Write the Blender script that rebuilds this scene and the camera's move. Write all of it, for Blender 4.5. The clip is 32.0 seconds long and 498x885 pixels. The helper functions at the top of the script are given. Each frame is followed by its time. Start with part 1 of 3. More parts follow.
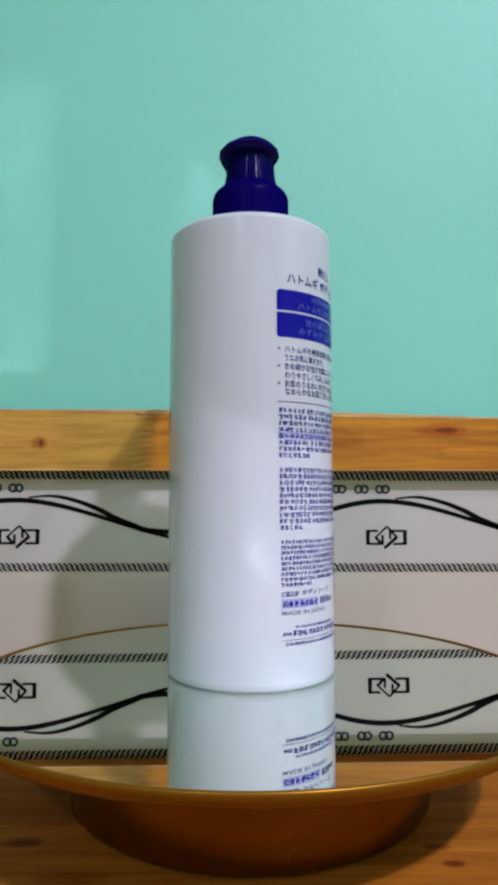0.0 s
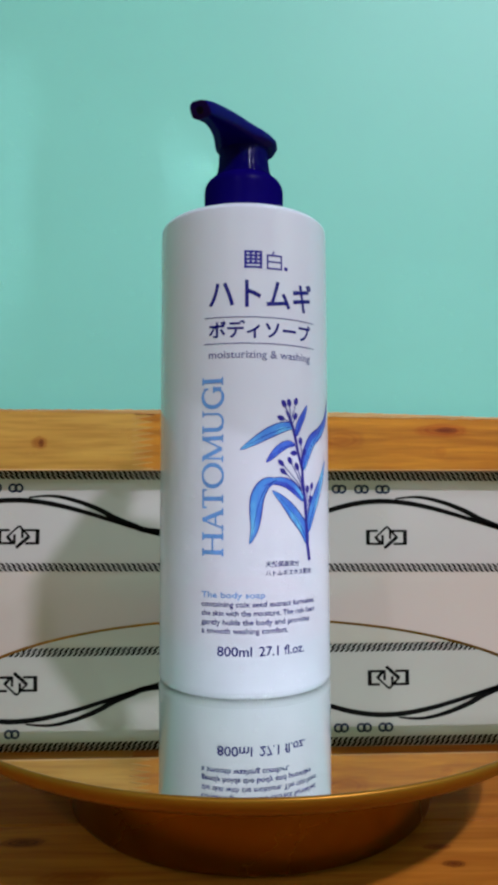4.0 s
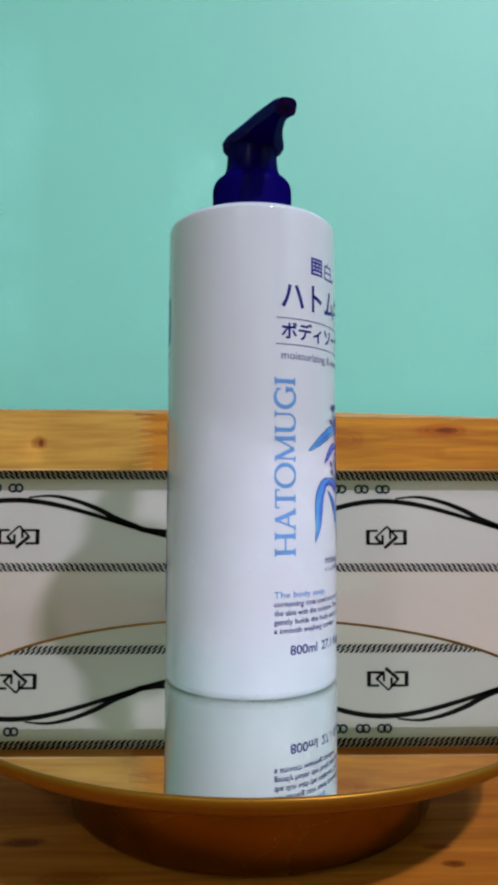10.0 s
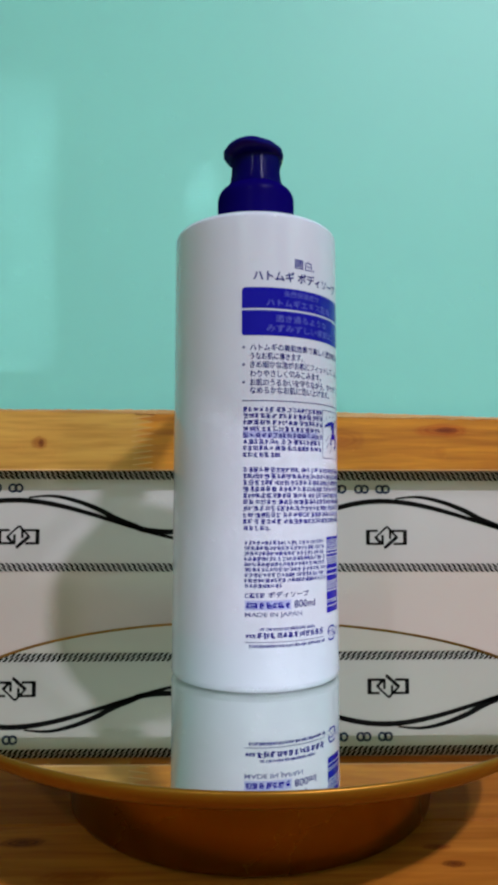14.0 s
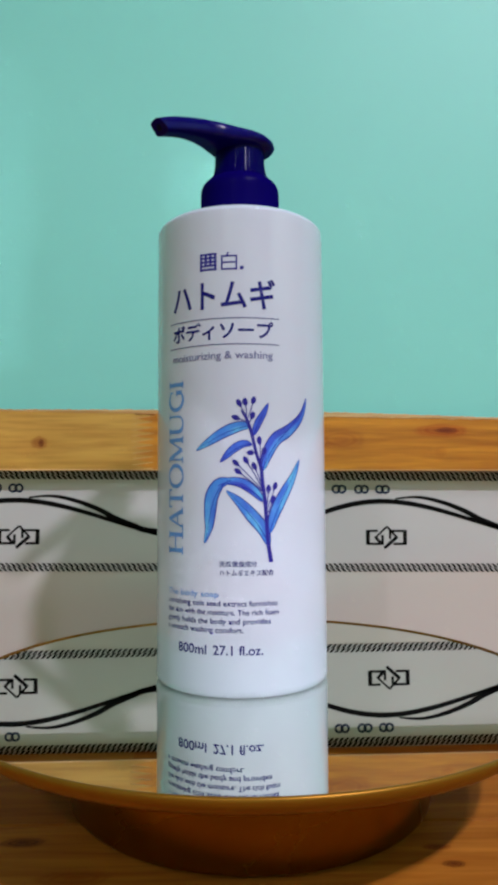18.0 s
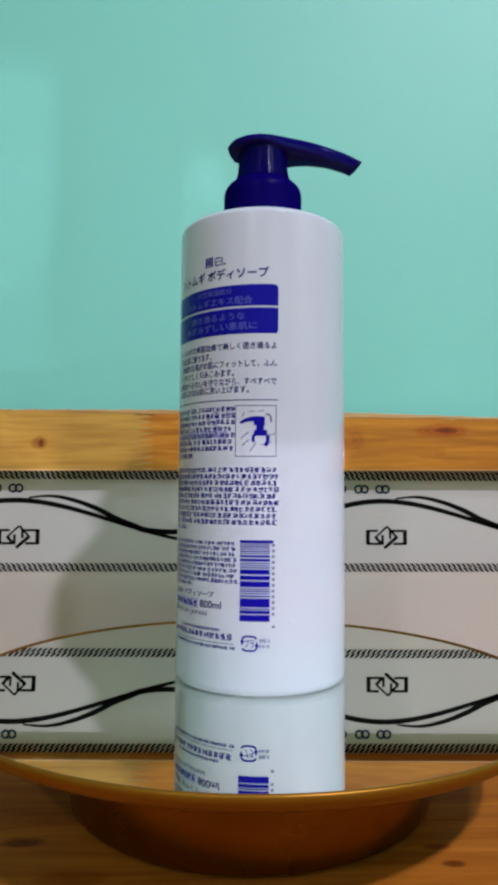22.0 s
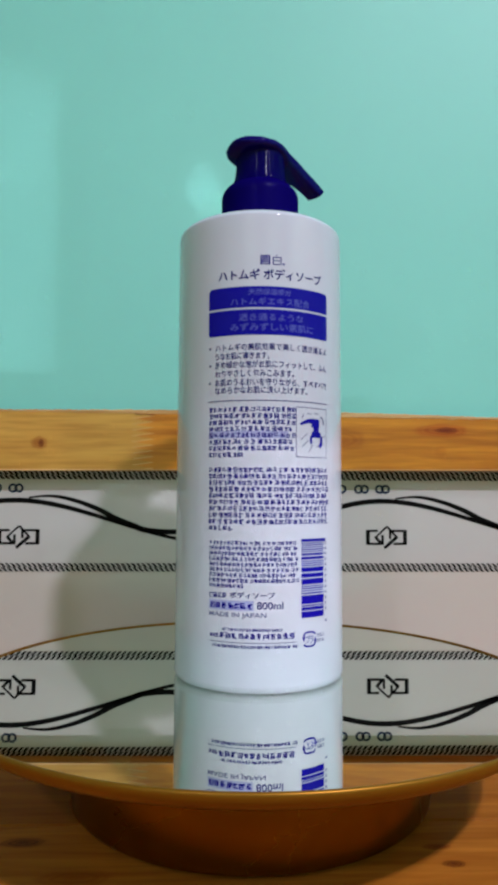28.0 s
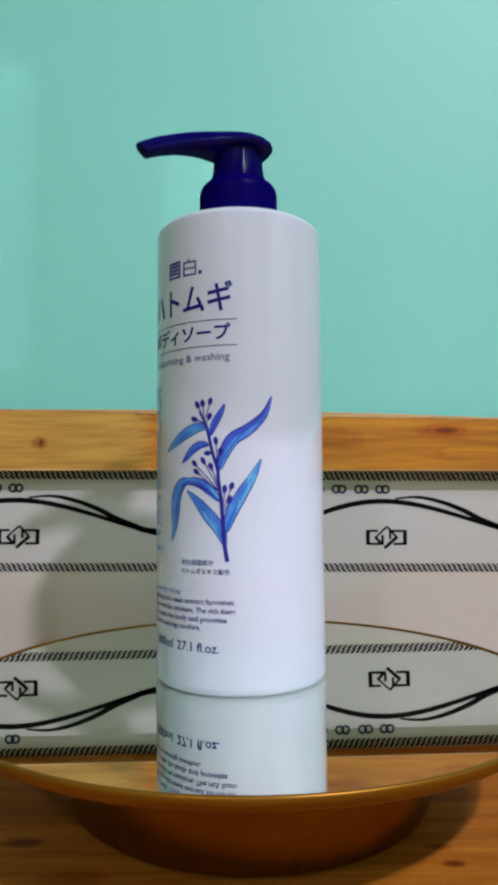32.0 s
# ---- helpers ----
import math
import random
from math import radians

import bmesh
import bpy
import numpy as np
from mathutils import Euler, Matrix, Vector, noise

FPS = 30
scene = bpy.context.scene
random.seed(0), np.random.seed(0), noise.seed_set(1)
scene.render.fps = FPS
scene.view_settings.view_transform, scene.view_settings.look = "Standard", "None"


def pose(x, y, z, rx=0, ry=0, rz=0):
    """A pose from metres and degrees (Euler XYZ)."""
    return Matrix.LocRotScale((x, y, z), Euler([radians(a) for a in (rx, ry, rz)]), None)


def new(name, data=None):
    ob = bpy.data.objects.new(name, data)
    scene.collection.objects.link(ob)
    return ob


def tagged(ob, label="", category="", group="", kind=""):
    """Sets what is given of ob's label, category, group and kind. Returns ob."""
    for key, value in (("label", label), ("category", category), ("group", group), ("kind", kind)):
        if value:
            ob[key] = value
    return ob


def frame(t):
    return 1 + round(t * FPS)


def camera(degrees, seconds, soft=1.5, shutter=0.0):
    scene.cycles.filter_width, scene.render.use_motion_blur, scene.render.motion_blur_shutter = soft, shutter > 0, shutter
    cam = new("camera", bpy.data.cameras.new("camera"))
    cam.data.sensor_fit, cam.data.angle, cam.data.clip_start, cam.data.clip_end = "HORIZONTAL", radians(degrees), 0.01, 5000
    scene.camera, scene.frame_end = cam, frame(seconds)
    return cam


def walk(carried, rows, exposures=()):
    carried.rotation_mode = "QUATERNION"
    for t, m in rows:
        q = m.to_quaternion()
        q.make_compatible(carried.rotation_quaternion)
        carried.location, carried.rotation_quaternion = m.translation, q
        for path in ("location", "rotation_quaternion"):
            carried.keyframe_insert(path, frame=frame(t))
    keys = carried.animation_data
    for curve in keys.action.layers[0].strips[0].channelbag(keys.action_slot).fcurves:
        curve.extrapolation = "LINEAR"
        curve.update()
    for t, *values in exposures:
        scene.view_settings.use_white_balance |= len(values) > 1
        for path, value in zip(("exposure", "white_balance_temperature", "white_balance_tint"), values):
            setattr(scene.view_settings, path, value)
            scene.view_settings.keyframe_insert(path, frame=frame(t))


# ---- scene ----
# Plan unit: all lengths below are drawn in units of 1.02 mm (bottle, stand and tiles at their true sizes).
U = 0.00102

# ---- camera ----
cam = camera(39.252, 32.0, soft=4.1)
still = pose(-9.69 * U, -309.51 * U, 80.07 * U, 93.78, 0, -1.668)
walk(cam, [(0.0, still), (32.0, still)])

# ---- world and lamps ----
world = bpy.data.worlds.new("world")
scene.world = world
world.use_nodes = True
world.node_tree.nodes["Background"].inputs["Color"].default_value = (0.6, 0.75, 0.8, 1)
world.node_tree.nodes["Background"].inputs["Strength"].default_value = 0.1

CEIL = 1.75
LAMPS = [  # x, y, height of the glowing face, size, watts, colour
    (0.75, -1.39, 1.675, 0.11, 39, (1.012, 0.95, 1.175)),
    (-0.80, -2.20, 1.675, 0.10, 11, (1.012, 0.95, 1.175)),
    (1.09, -0.99, 1.675, 0.08, 8, (1.012, 0.95, 1.175)),
]


def lamp_light(x, y, z, size, watts, colour):
    data = bpy.data.lights.new("ceiling_light", "AREA")
    data.shape, data.size, data.energy, data.color = "DISK", size, watts, colour
    ob = new("ceiling_light", data)
    ob.location = (x, y, z)
    return ob


for row in LAMPS:
    lamp_light(*row)


# lamplight thrown back by the mirror is traced in full
scene.cycles.use_guiding = True
scene.cycles.blur_glossy, scene.cycles.caustics_reflective, scene.cycles.sample_clamp_indirect = 0.0, True, 0.0


# ---- materials ----
def material(name, colour, rough=0.5, metal=0.0, coat=0.0, spec=0.5):
    m = bpy.data.materials.new(name)
    m.use_nodes = True
    b = m.node_tree.nodes["Principled BSDF"]
    b.inputs["Base Color"].default_value = (*colour, 1)
    b.inputs["Roughness"].default_value = rough
    b.inputs["Metallic"].default_value = metal
    b.inputs["Coat Weight"].default_value = coat
    b.inputs["Coat Roughness"].default_value = 0.04
    b.inputs["Specular IOR Level"].default_value = spec
    return m


def node(m, kind, **inputs):
    n = m.node_tree.nodes.new(kind)
    for key, value in inputs.items():
        n.inputs[key.replace("_", " ")].default_value = value
    return n


def link(m, a, b):
    m.node_tree.links.new(a, b)


def bsdf(m):
    return m.node_tree.nodes["Principled BSDF"]


def coords(m, scale, which="Object"):
    tc = node(m, "ShaderNodeTexCoord")
    mp = node(m, "ShaderNodeMapping", Scale=scale)
    link(m, tc.outputs[which], mp.inputs["Vector"])
    return mp.outputs["Vector"]


def ramp(m, source, stops):
    r = node(m, "ShaderNodeValToRGB")
    e = r.color_ramp.elements
    while len(e) < len(stops):
        e.new(0.5)
    for el, (at, colour) in zip(e, stops):
        el.position, el.color = at, (*colour, 1)
    link(m, source, r.inputs["Fac"])
    return r.outputs["Color"]


def mix(m, fac, a, b, mode="MIX"):
    n = node(m, "ShaderNodeMix")
    n.data_type, n.blend_type = "RGBA", mode
    for value, socket in ((fac, n.inputs[0]), (a, n.inputs[6]), (b, n.inputs[7])):
        if isinstance(value, (int, float)):
            socket.default_value = value
        elif isinstance(value, tuple):
            socket.default_value = (*value, 1)
        else:
            link(m, value, socket)
    return n.outputs[2]


def grain(m, scale, strength=0.1, distance=0.001, vec=None, detail=4.0):
    n = node(m, "ShaderNodeTexNoise", Scale=scale, Detail=detail)
    if vec is not None:
        link(m, vec, n.inputs["Vector"])
    bump = node(m, "ShaderNodeBump", Strength=strength, Distance=distance)
    link(m, n.outputs["Fac"], bump.inputs["Height"])
    link(m, bump.outputs["Normal"], bsdf(m).inputs["Normal"])
    return n.outputs["Fac"]


def mottled(name, colour, rough, amount=0.06, scale=6.0, fine=250.0, relief=0.05, **more):
    """A painted or glazed surface: broad faint mottling, fine relief and uneven gloss."""
    m = material(name, colour, rough, **more)
    vec = coords(m, (1, 1, 1))
    n = node(m, "ShaderNodeTexNoise", Scale=scale, Detail=5.0)
    link(m, vec, n.inputs["Vector"])
    lo = tuple(c * (1 - amount) for c in colour)
    hi = tuple(min(1, c * (1 + amount)) for c in colour)
    link(m, ramp(m, n.outputs["Fac"], [(0.3, lo), (0.7, hi)]), bsdf(m).inputs["Base Color"])
    r = node(m, "ShaderNodeMapRange")
    r.inputs["To Min"].default_value, r.inputs["To Max"].default_value = rough * 0.85, rough * 1.2
    link(m, n.outputs["Fac"], r.inputs["Value"])
    link(m, r.outputs["Result"], bsdf(m).inputs["Roughness"])
    grain(m, fine, relief, 0.0004, vec)
    return m


def wood(name, dark, light, knots=(), rough=0.35, flat=False, coat=0.25, figure=0.3, rings=26.0):
    """Varnished softwood with grain along x; knots: (x, z, width, height) in plan units."""
    m = material(name, light, rough, coat=coat, spec=0.06 if flat else 0.35)
    vec = coords(m, (3, 30, 45))
    info = node(m, "ShaderNodeObjectInfo")
    shift = node(m, "ShaderNodeVectorMath")
    shift.operation = "MULTIPLY_ADD"
    shift.inputs[1].default_value = (7, 5, 3)
    link(m, info.outputs["Random"], shift.inputs[0])
    link(m, vec, shift.inputs[2])
    n = node(m, "ShaderNodeTexNoise", Scale=1.0, Detail=7.0, Roughness=0.6, Distortion=1.2)
    link(m, shift.outputs[0], n.inputs["Vector"])
    colour = ramp(m, n.outputs["Fac"], [(0.25, dark), (0.5, tuple((a + b) / 2 for a, b in zip(dark, light))), (0.72, light)])
    big = node(m, "ShaderNodeTexNoise", Scale=9.0, Detail=3.0)
    link(m, coords(m, (1, 1, 1.6)), big.inputs["Vector"])
    colour = mix(m, 0.6, colour, ramp(m, big.outputs["Fac"], [(0.35, (0.75, 0.62, 0.5)), (0.65, (1, 1, 1))]), "MULTIPLY")
    fine = node(m, "ShaderNodeTexNoise", Scale=1.0, Detail=3.0)
    link(m, coords(m, (25, 400, 400)), fine.inputs["Vector"])
    colour = mix(m, 0.4, colour, ramp(m, fine.outputs["Fac"], [(0.35, (0.6, 0.5, 0.4)), (0.55, (1, 1, 1))]), "MULTIPLY")
    wave = node(m, "ShaderNodeTexWave", Scale=rings, Distortion=11.0, Detail=3.0, Detail_Scale=1.2)
    wave.bands_direction = "Y" if flat else "Z"
    link(m, coords(m, (0.16, 1, 1)), wave.inputs["Vector"])
    colour = mix(m, figure, colour, ramp(m, wave.outputs["Fac"], [(0.1, (0.66, 0.5, 0.36)), (0.55, (1, 1, 1))]), "MULTIPLY")
    for x, z, w, h, tone in knots:
        tc = node(m, "ShaderNodeTexCoord")
        mp = node(m, "ShaderNodeMapping")
        mp.vector_type = "TEXTURE"
        mp.inputs["Location"].default_value = (x * U, z * U, 0) if flat else (x * U, 0, z * U)
        mp.inputs["Scale"].default_value = (w * 1.7 * U, h * 1.7 * U, 1e3) if flat else (w * 1.7 * U, 1e3, h * 1.7 * U)
        link(m, tc.outputs["Object"], mp.inputs["Vector"])
        warp = node(m, "ShaderNodeTexNoise", Scale=2.5, Detail=3.0)
        link(m, mp.outputs["Vector"], warp.inputs["Vector"])
        length = node(m, "ShaderNodeVectorMath")
        length.operation = "LENGTH"
        link(m, mp.outputs["Vector"], length.inputs[0])
        add = node(m, "ShaderNodeMath")
        add.operation = "MULTIPLY_ADD"
        add.inputs[1].default_value = 0.32
        link(m, warp.outputs["Fac"], add.inputs[0])
        link(m, length.outputs["Value"], add.inputs[2])
        steps = ((0.3, 0.1), (0.42, 0.4), (0.5, 0.0), (0.6, 0.5), (0.68, 0.35), (0.82, 0.9), (1.0, 1.0))
        ring = ramp(m, add.outputs[0], [(at, tuple(c + (1 - c) * k for c in tone)) for at, k in steps])
        colour = mix(m, 1.0, colour, ring, "MULTIPLY")
    link(m, colour, bsdf(m).inputs["Base Color"])
    grain(m, 1.0, 0.12, 0.0005, coords(m, (20, 300, 300)))
    return m


TEAL = mottled("teal_wall_paint", (0.236, 0.665, 0.58), 0.55, 0.03, 3.0, 500, 0.03)
WHITE = mottled("white_ceiling_paint", (0.85, 0.85, 0.83), 0.7, 0.03)
# olive and tan of the unseen room are tuned to tint the bounced light
OLIVE = mottled("pale_olive_bounce_tint", (0.345, 0.52, 0.335), 0.6, 0.03)
FLOOR = mottled("tan_floor_glaze", (0.30, 0.23, 0.14), 0.3, 0.1)
GLAZE = mottled("pinkish_white_tile_glaze", (0.615, 0.566, 0.522), 0.1, 0.03, 8.0, 60, 0.015)
BAND = mottled("pale_grey_tile_band", (0.575, 0.555, 0.545), 0.1, 0.03, 8.0, 60, 0.015)
GROUT = mottled("grey_grout", (0.45, 0.44, 0.42), 0.9, 0.1, 60)
BLACK_PRINT = mottled("black_tile_print", (0.004, 0.004, 0.004), 0.4, 0.2, 60, spec=0.06)
NAVY_PRINT = mottled("navy_tile_print", (0.012, 0.025, 0.06), 0.4, 0.2, 60, spec=0.25)
PLASTIC = mottled("white_bottle_plastic", (0.583, 0.60, 0.718), 0.045, 0.012, 25, 400, 0.003, spec=0.7)
PUMP = mottled("navy_pump_plastic", (0.0026, 0.0004, 0.1), 0.07, 0.06, 40, 500, 0.004, spec=0.0)
SATIN = mottled("navy_satin_plastic", (0.0032, 0.0006, 0.092), 0.42, 0.06, 40, 500, 0.01, spec=0.0)
for _m, _share, _rough in ((PUMP, 0.017, 0.06), (SATIN, 0.002, 0.3)):
    # an even gloss over the deep blue, alike at all angles
    _gloss = node(_m, "ShaderNodeBsdfGlossy", Roughness=_rough)
    _both = node(_m, "ShaderNodeMixShader", Fac=_share)
    link(_m, bsdf(_m).outputs["BSDF"], _both.inputs[1])
    link(_m, _gloss.outputs["BSDF"], _both.inputs[2])
    link(_m, _both.outputs["Shader"], _m.node_tree.nodes["Material Output"].inputs["Surface"])
NECK = mottled("navy_drawn_plastic", (0.0016, 0.0003, 0.066), 0.07, 0.06, 40, 500, 0.004, spec=0.0)
_gloss = node(NECK, "ShaderNodeBsdfAnisotropic", Roughness=0.17, Anisotropy=0.88)
_round = node(NECK, "ShaderNodeTangent")
_round.direction_type, _round.axis = "RADIAL", "Z"
link(NECK, _round.outputs["Tangent"], _gloss.inputs["Tangent"])
_both = node(NECK, "ShaderNodeMixShader", Fac=0.012)
link(NECK, bsdf(NECK).outputs["BSDF"], _both.inputs[1])
link(NECK, _gloss.outputs["BSDF"], _both.inputs[2])
link(NECK, _both.outputs["Shader"], NECK.node_tree.nodes["Material Output"].inputs["Surface"])
DARK = material("dark_hollow", (0.003, 0.002, 0.02), 0.8, spec=0.05)
INK = mottled("navy_ink", (0.007, 0.005, 0.165), 0.3, 0.1, 90, spec=0.2)
PANEL_INK = mottled("royal_blue_ink", (0.007, 0.004, 0.3), 0.2, 0.06, 60, spec=0.12)
SKY_INK = mottled("light_blue_ink", (0.115, 0.27, 0.62), 0.35, 0.15, 90, spec=0.3)
GREY_INK = mottled("grey_blue_ink", (0.14, 0.14, 0.3), 0.35, 0.1, 90, spec=0.25)
FINE_INK = mottled("blue_fine_print", (0.025, 0.018, 0.25), 0.35, 0.1, 90, spec=0.2)
PALE_INK = mottled("pale_print", (0.34, 0.36, 0.62), 0.35, 0.05, 90)
DIM_INK = mottled("dim_blue_print", (0.068, 0.072, 0.45), 0.3, 0.05, 90)
GOLD = mottled("gold_lacquered_rim", (0.25, 0.105, 0.008), 0.34, 0.06, 12, 300, 0.03, metal=0.6, spec=0.2)
BRASS = mottled("brushed_gold_metal", (0.24, 0.108, 0.008), 0.27, 0.06, 12, 300, 0.03, metal=0.96, spec=0.2)
MIRROR = material("mirror_glass", (0.78, 0.81, 0.748), 0.0, 1.0)
RUBBER = material("black_rubber", (0.02, 0.02, 0.02), 0.7)
GLOW = material("lamp_diffuser", (0.9, 0.9, 0.9), 0.4)
LEAF = material("watercolour_leaf_ink", (0.05, 0.2, 0.6), 0.4)
_v = node(LEAF, "ShaderNodeTexNoise", Scale=110.0, Detail=3.0)
link(LEAF, coords(LEAF, (1, 1, 0.45)), _v.inputs["Vector"])
link(LEAF, ramp(LEAF, _v.outputs["Fac"], [(0.3, (0.03, 0.1, 0.55)), (0.5, (0.06, 0.22, 0.66)), (0.68, (0.12, 0.48, 0.74))]), bsdf(LEAF).inputs["Base Color"])
ROYAL = material("royal_blue_leaf_ink", (0.04, 0.1, 0.55), 0.4)
_v = node(ROYAL, "ShaderNodeTexNoise", Scale=110.0, Detail=3.0)
link(ROYAL, coords(ROYAL, (1, 1, 0.45)), _v.inputs["Vector"])
link(ROYAL, ramp(ROYAL, _v.outputs["Fac"], [(0.3, (0.025, 0.03, 0.4)), (0.5, (0.035, 0.085, 0.55)), (0.68, (0.05, 0.16, 0.68))]), bsdf(ROYAL).inputs["Base Color"])
AQUA = material("aqua_leaf_ink", (0.1, 0.4, 0.7), 0.4)
_v = node(AQUA, "ShaderNodeTexNoise", Scale=90.0, Detail=3.0)
link(AQUA, coords(AQUA, (1, 1, 0.4)), _v.inputs["Vector"])
link(AQUA, ramp(AQUA, _v.outputs["Fac"], [(0.32, (0.03, 0.11, 0.56)), (0.52, (0.05, 0.23, 0.66)), (0.68, (0.15, 0.52, 0.74))]), bsdf(AQUA).inputs["Base Color"])
RAIL_A = wood("yellow_pine", (0.54, 0.275, 0.045), (0.68, 0.39, 0.08), [(-68, 128.6, 3.2, 0.8, (0.25, 0.12, 0.06)), (-132.5, 109.8, 5, 4, (0.6, 0.33, 0.14)), (-131.3, 109.6, 1.6, 2.6, (0.4, 0.2, 0.1))], figure=0.18)
RAIL_B = wood("orange_pine", (0.39, 0.115, 0.006), (0.85, 0.38, 0.035), [(134, 118.4, 7, 2.0, (0.36, 0.1, 0.04)), (131, 118.2, 17, 4.2, (0.72, 0.36, 0.16)), (-62, 128, 4, 0.9, (0.3, 0.14, 0.07)), (130, 104.5, 4, 3.2, (0.86, 0.76, 0.6)), (64, 112, 16, 7, (0.75, 0.6, 0.5))], figure=0.42, rings=34.0)
GLUE = mottled("pale_wood_glue", (0.66, 0.43, 0.16), 0.5, 0.2, 80)
# worn wood of the upper edge; also the light drawn along the lower one
PALE_WOOD = wood("pale_worn_and_lit_pine", (0.55, 0.29, 0.09), (0.82, 0.55, 0.27))
TABLE = wood("varnished_table_pine", (0.27, 0.078, 0.005), (0.62, 0.235, 0.03), [(-83.6, -46.1, 8, 3.2, (0.2, 0.1, 0.06)), (67.5, -64.7, 4, 2.2, (0.25, 0.12, 0.08)), (65, -53.4, 5, 2, (0.5, 0.3, 0.2)), (-60, -70, 12, 5, (0.75, 0.6, 0.45))], 0.55, True, 0.0)


# ---- mesh tools ----
def part(name, bm, mat, parent=None, label="", smooth=None):
    """Links a bmesh as one mesh object, under a thing or a part if one is given."""
    if smooth is not None:
        bmesh.ops.recalc_face_normals(bm, faces=bm.faces[:])
        for f in bm.faces:
            f.smooth = True
        for e in bm.edges:
            if len(e.link_faces) == 2 and e.calc_face_angle(0) > radians(smooth):
                e.smooth = False
    me = bpy.data.meshes.new(name)
    bm.to_mesh(me)
    bm.free()
    me.materials.append(mat)
    ob = new(name, me)
    if parent is not None:
        ob.parent = parent
    if label:
        ob["label"] = label
    return ob


def thing(name, label, category, group="", kind=""):
    return tagged(new(name), label, category, group, kind)


def box(x0, x1, y0, y1, z0, z1, bevel=0.0, segments=2):
    """A box in metres with rounded edges."""
    bm = bmesh.new()
    bmesh.ops.create_cube(bm, size=1.0)
    for v in bm.verts:
        v.co = ((x0 + x1) / 2 + v.co.x * (x1 - x0), (y0 + y1) / 2 + v.co.y * (y1 - y0), (z0 + z1) / 2 + v.co.z * (z1 - z0))
    if bevel:
        bmesh.ops.bevel(bm, geom=bm.edges[:], offset=bevel, segments=segments, affect="EDGES")
    return bm


def lathe(profile, n=96):
    """A solid of revolution from (radius, height) in plan units, from bottom to top."""
    bm = bmesh.new()
    rings = []
    for r, z in profile:
        if r < 1e-6:
            rings.append([bm.verts.new((0, 0, z * U))])
        else:
            rings.append([bm.verts.new((r * U * math.cos(2 * math.pi * i / n), r * U * math.sin(2 * math.pi * i / n), z * U)) for i in range(n)])
    for a, b in zip(rings, rings[1:]):
        for i in range(n):
            j = (i + 1) % n
            if len(a) == 1 and len(b) > 1:
                bm.faces.new((a[0], b[j], b[i]))
            elif len(b) == 1 and len(a) > 1:
                bm.faces.new((a[i], a[j], b[0]))
            elif len(a) > 1:
                bm.faces.new((a[i], a[j], b[j], b[i]))
    return bm


def smooth_profile(points, steps=5):
    """Catmull-Rom through the profile's points."""
    out = []
    p = [points[0], *points, points[-1]]
    for a, b, c, d in zip(p, p[1:], p[2:], p[3:]):
        for k in range(steps):
            t = k / steps
            out.append(tuple(0.5 * (2 * b[i] + (c[i] - a[i]) * t + (2 * a[i] - 5 * b[i] + 4 * c[i] - d[i]) * t * t + (3 * b[i] - a[i] - 3 * c[i] + d[i]) * t ** 3) for i in (0, 1)))
    return out + [points[-1]]


def bezier(points, n=16):
    out = []
    for k in range(n + 1):
        q = [Vector(p) for p in points]
        while len(q) > 1:
            q = [a.lerp(b, k / n) for a, b in zip(q, q[1:])]
        out.append(q[0])
    return out


def ribbon(bm, line, width):
    """A flat stroke along a line of (x, z), in plan units; width: a number or a function of 0..1."""
    line = [Vector(p) for p in line]
    pairs = []
    for i, p in enumerate(line):
        d = (line[min(i + 1, len(line) - 1)] - line[max(i - 1, 0)]).normalized()
        w = (width(i / (len(line) - 1)) if callable(width) else width) / 2
        s = Vector((-d.y, d.x)) * w
        pairs.append([bm.verts.new((q.x, 0, q.y)) for q in (p - s, p + s)])
    for a, b in zip(pairs, pairs[1:]):
        bm.faces.new((a[0], b[0], b[1], a[1]))


def quad(bm, x0, x1, z0, z1, step=2.0):
    n = max(1, int(abs(x1 - x0) / step))
    ribbon(bm, [(x0 + (x1 - x0) * i / n, (z0 + z1) / 2) for i in range(n + 1)], abs(z1 - z0))


# ---- turntable and bottle: where they turn ----
SPEED = 53.2943  # degrees a second, clockwise from above
TILT = Matrix.Rotation(radians(-80.518), 4, "Z") @ Matrix.Rotation(radians(-0.41981), 4, "Y") @ Matrix.Rotation(radians(80.518), 4, "Z")
SEAT = (4.07 * math.cos(radians(84.005)) * U, 4.07 * math.sin(radians(84.005)) * U, 0.0)


def plate_pose(t):
    return Matrix.Rotation(radians(0.105 - SPEED * t), 4, "Z") @ TILT


# ---- setting: room ----
WALL_Y = 158.91 * U
TOP_Z = 108 * U       # upper edge of the tiles, behind the rail
TABLE_Z = -47.5 * U
FLOOR_Z = TABLE_Z - 0.75
X0, X1, Y0 = -1.7, 1.7, -2.6


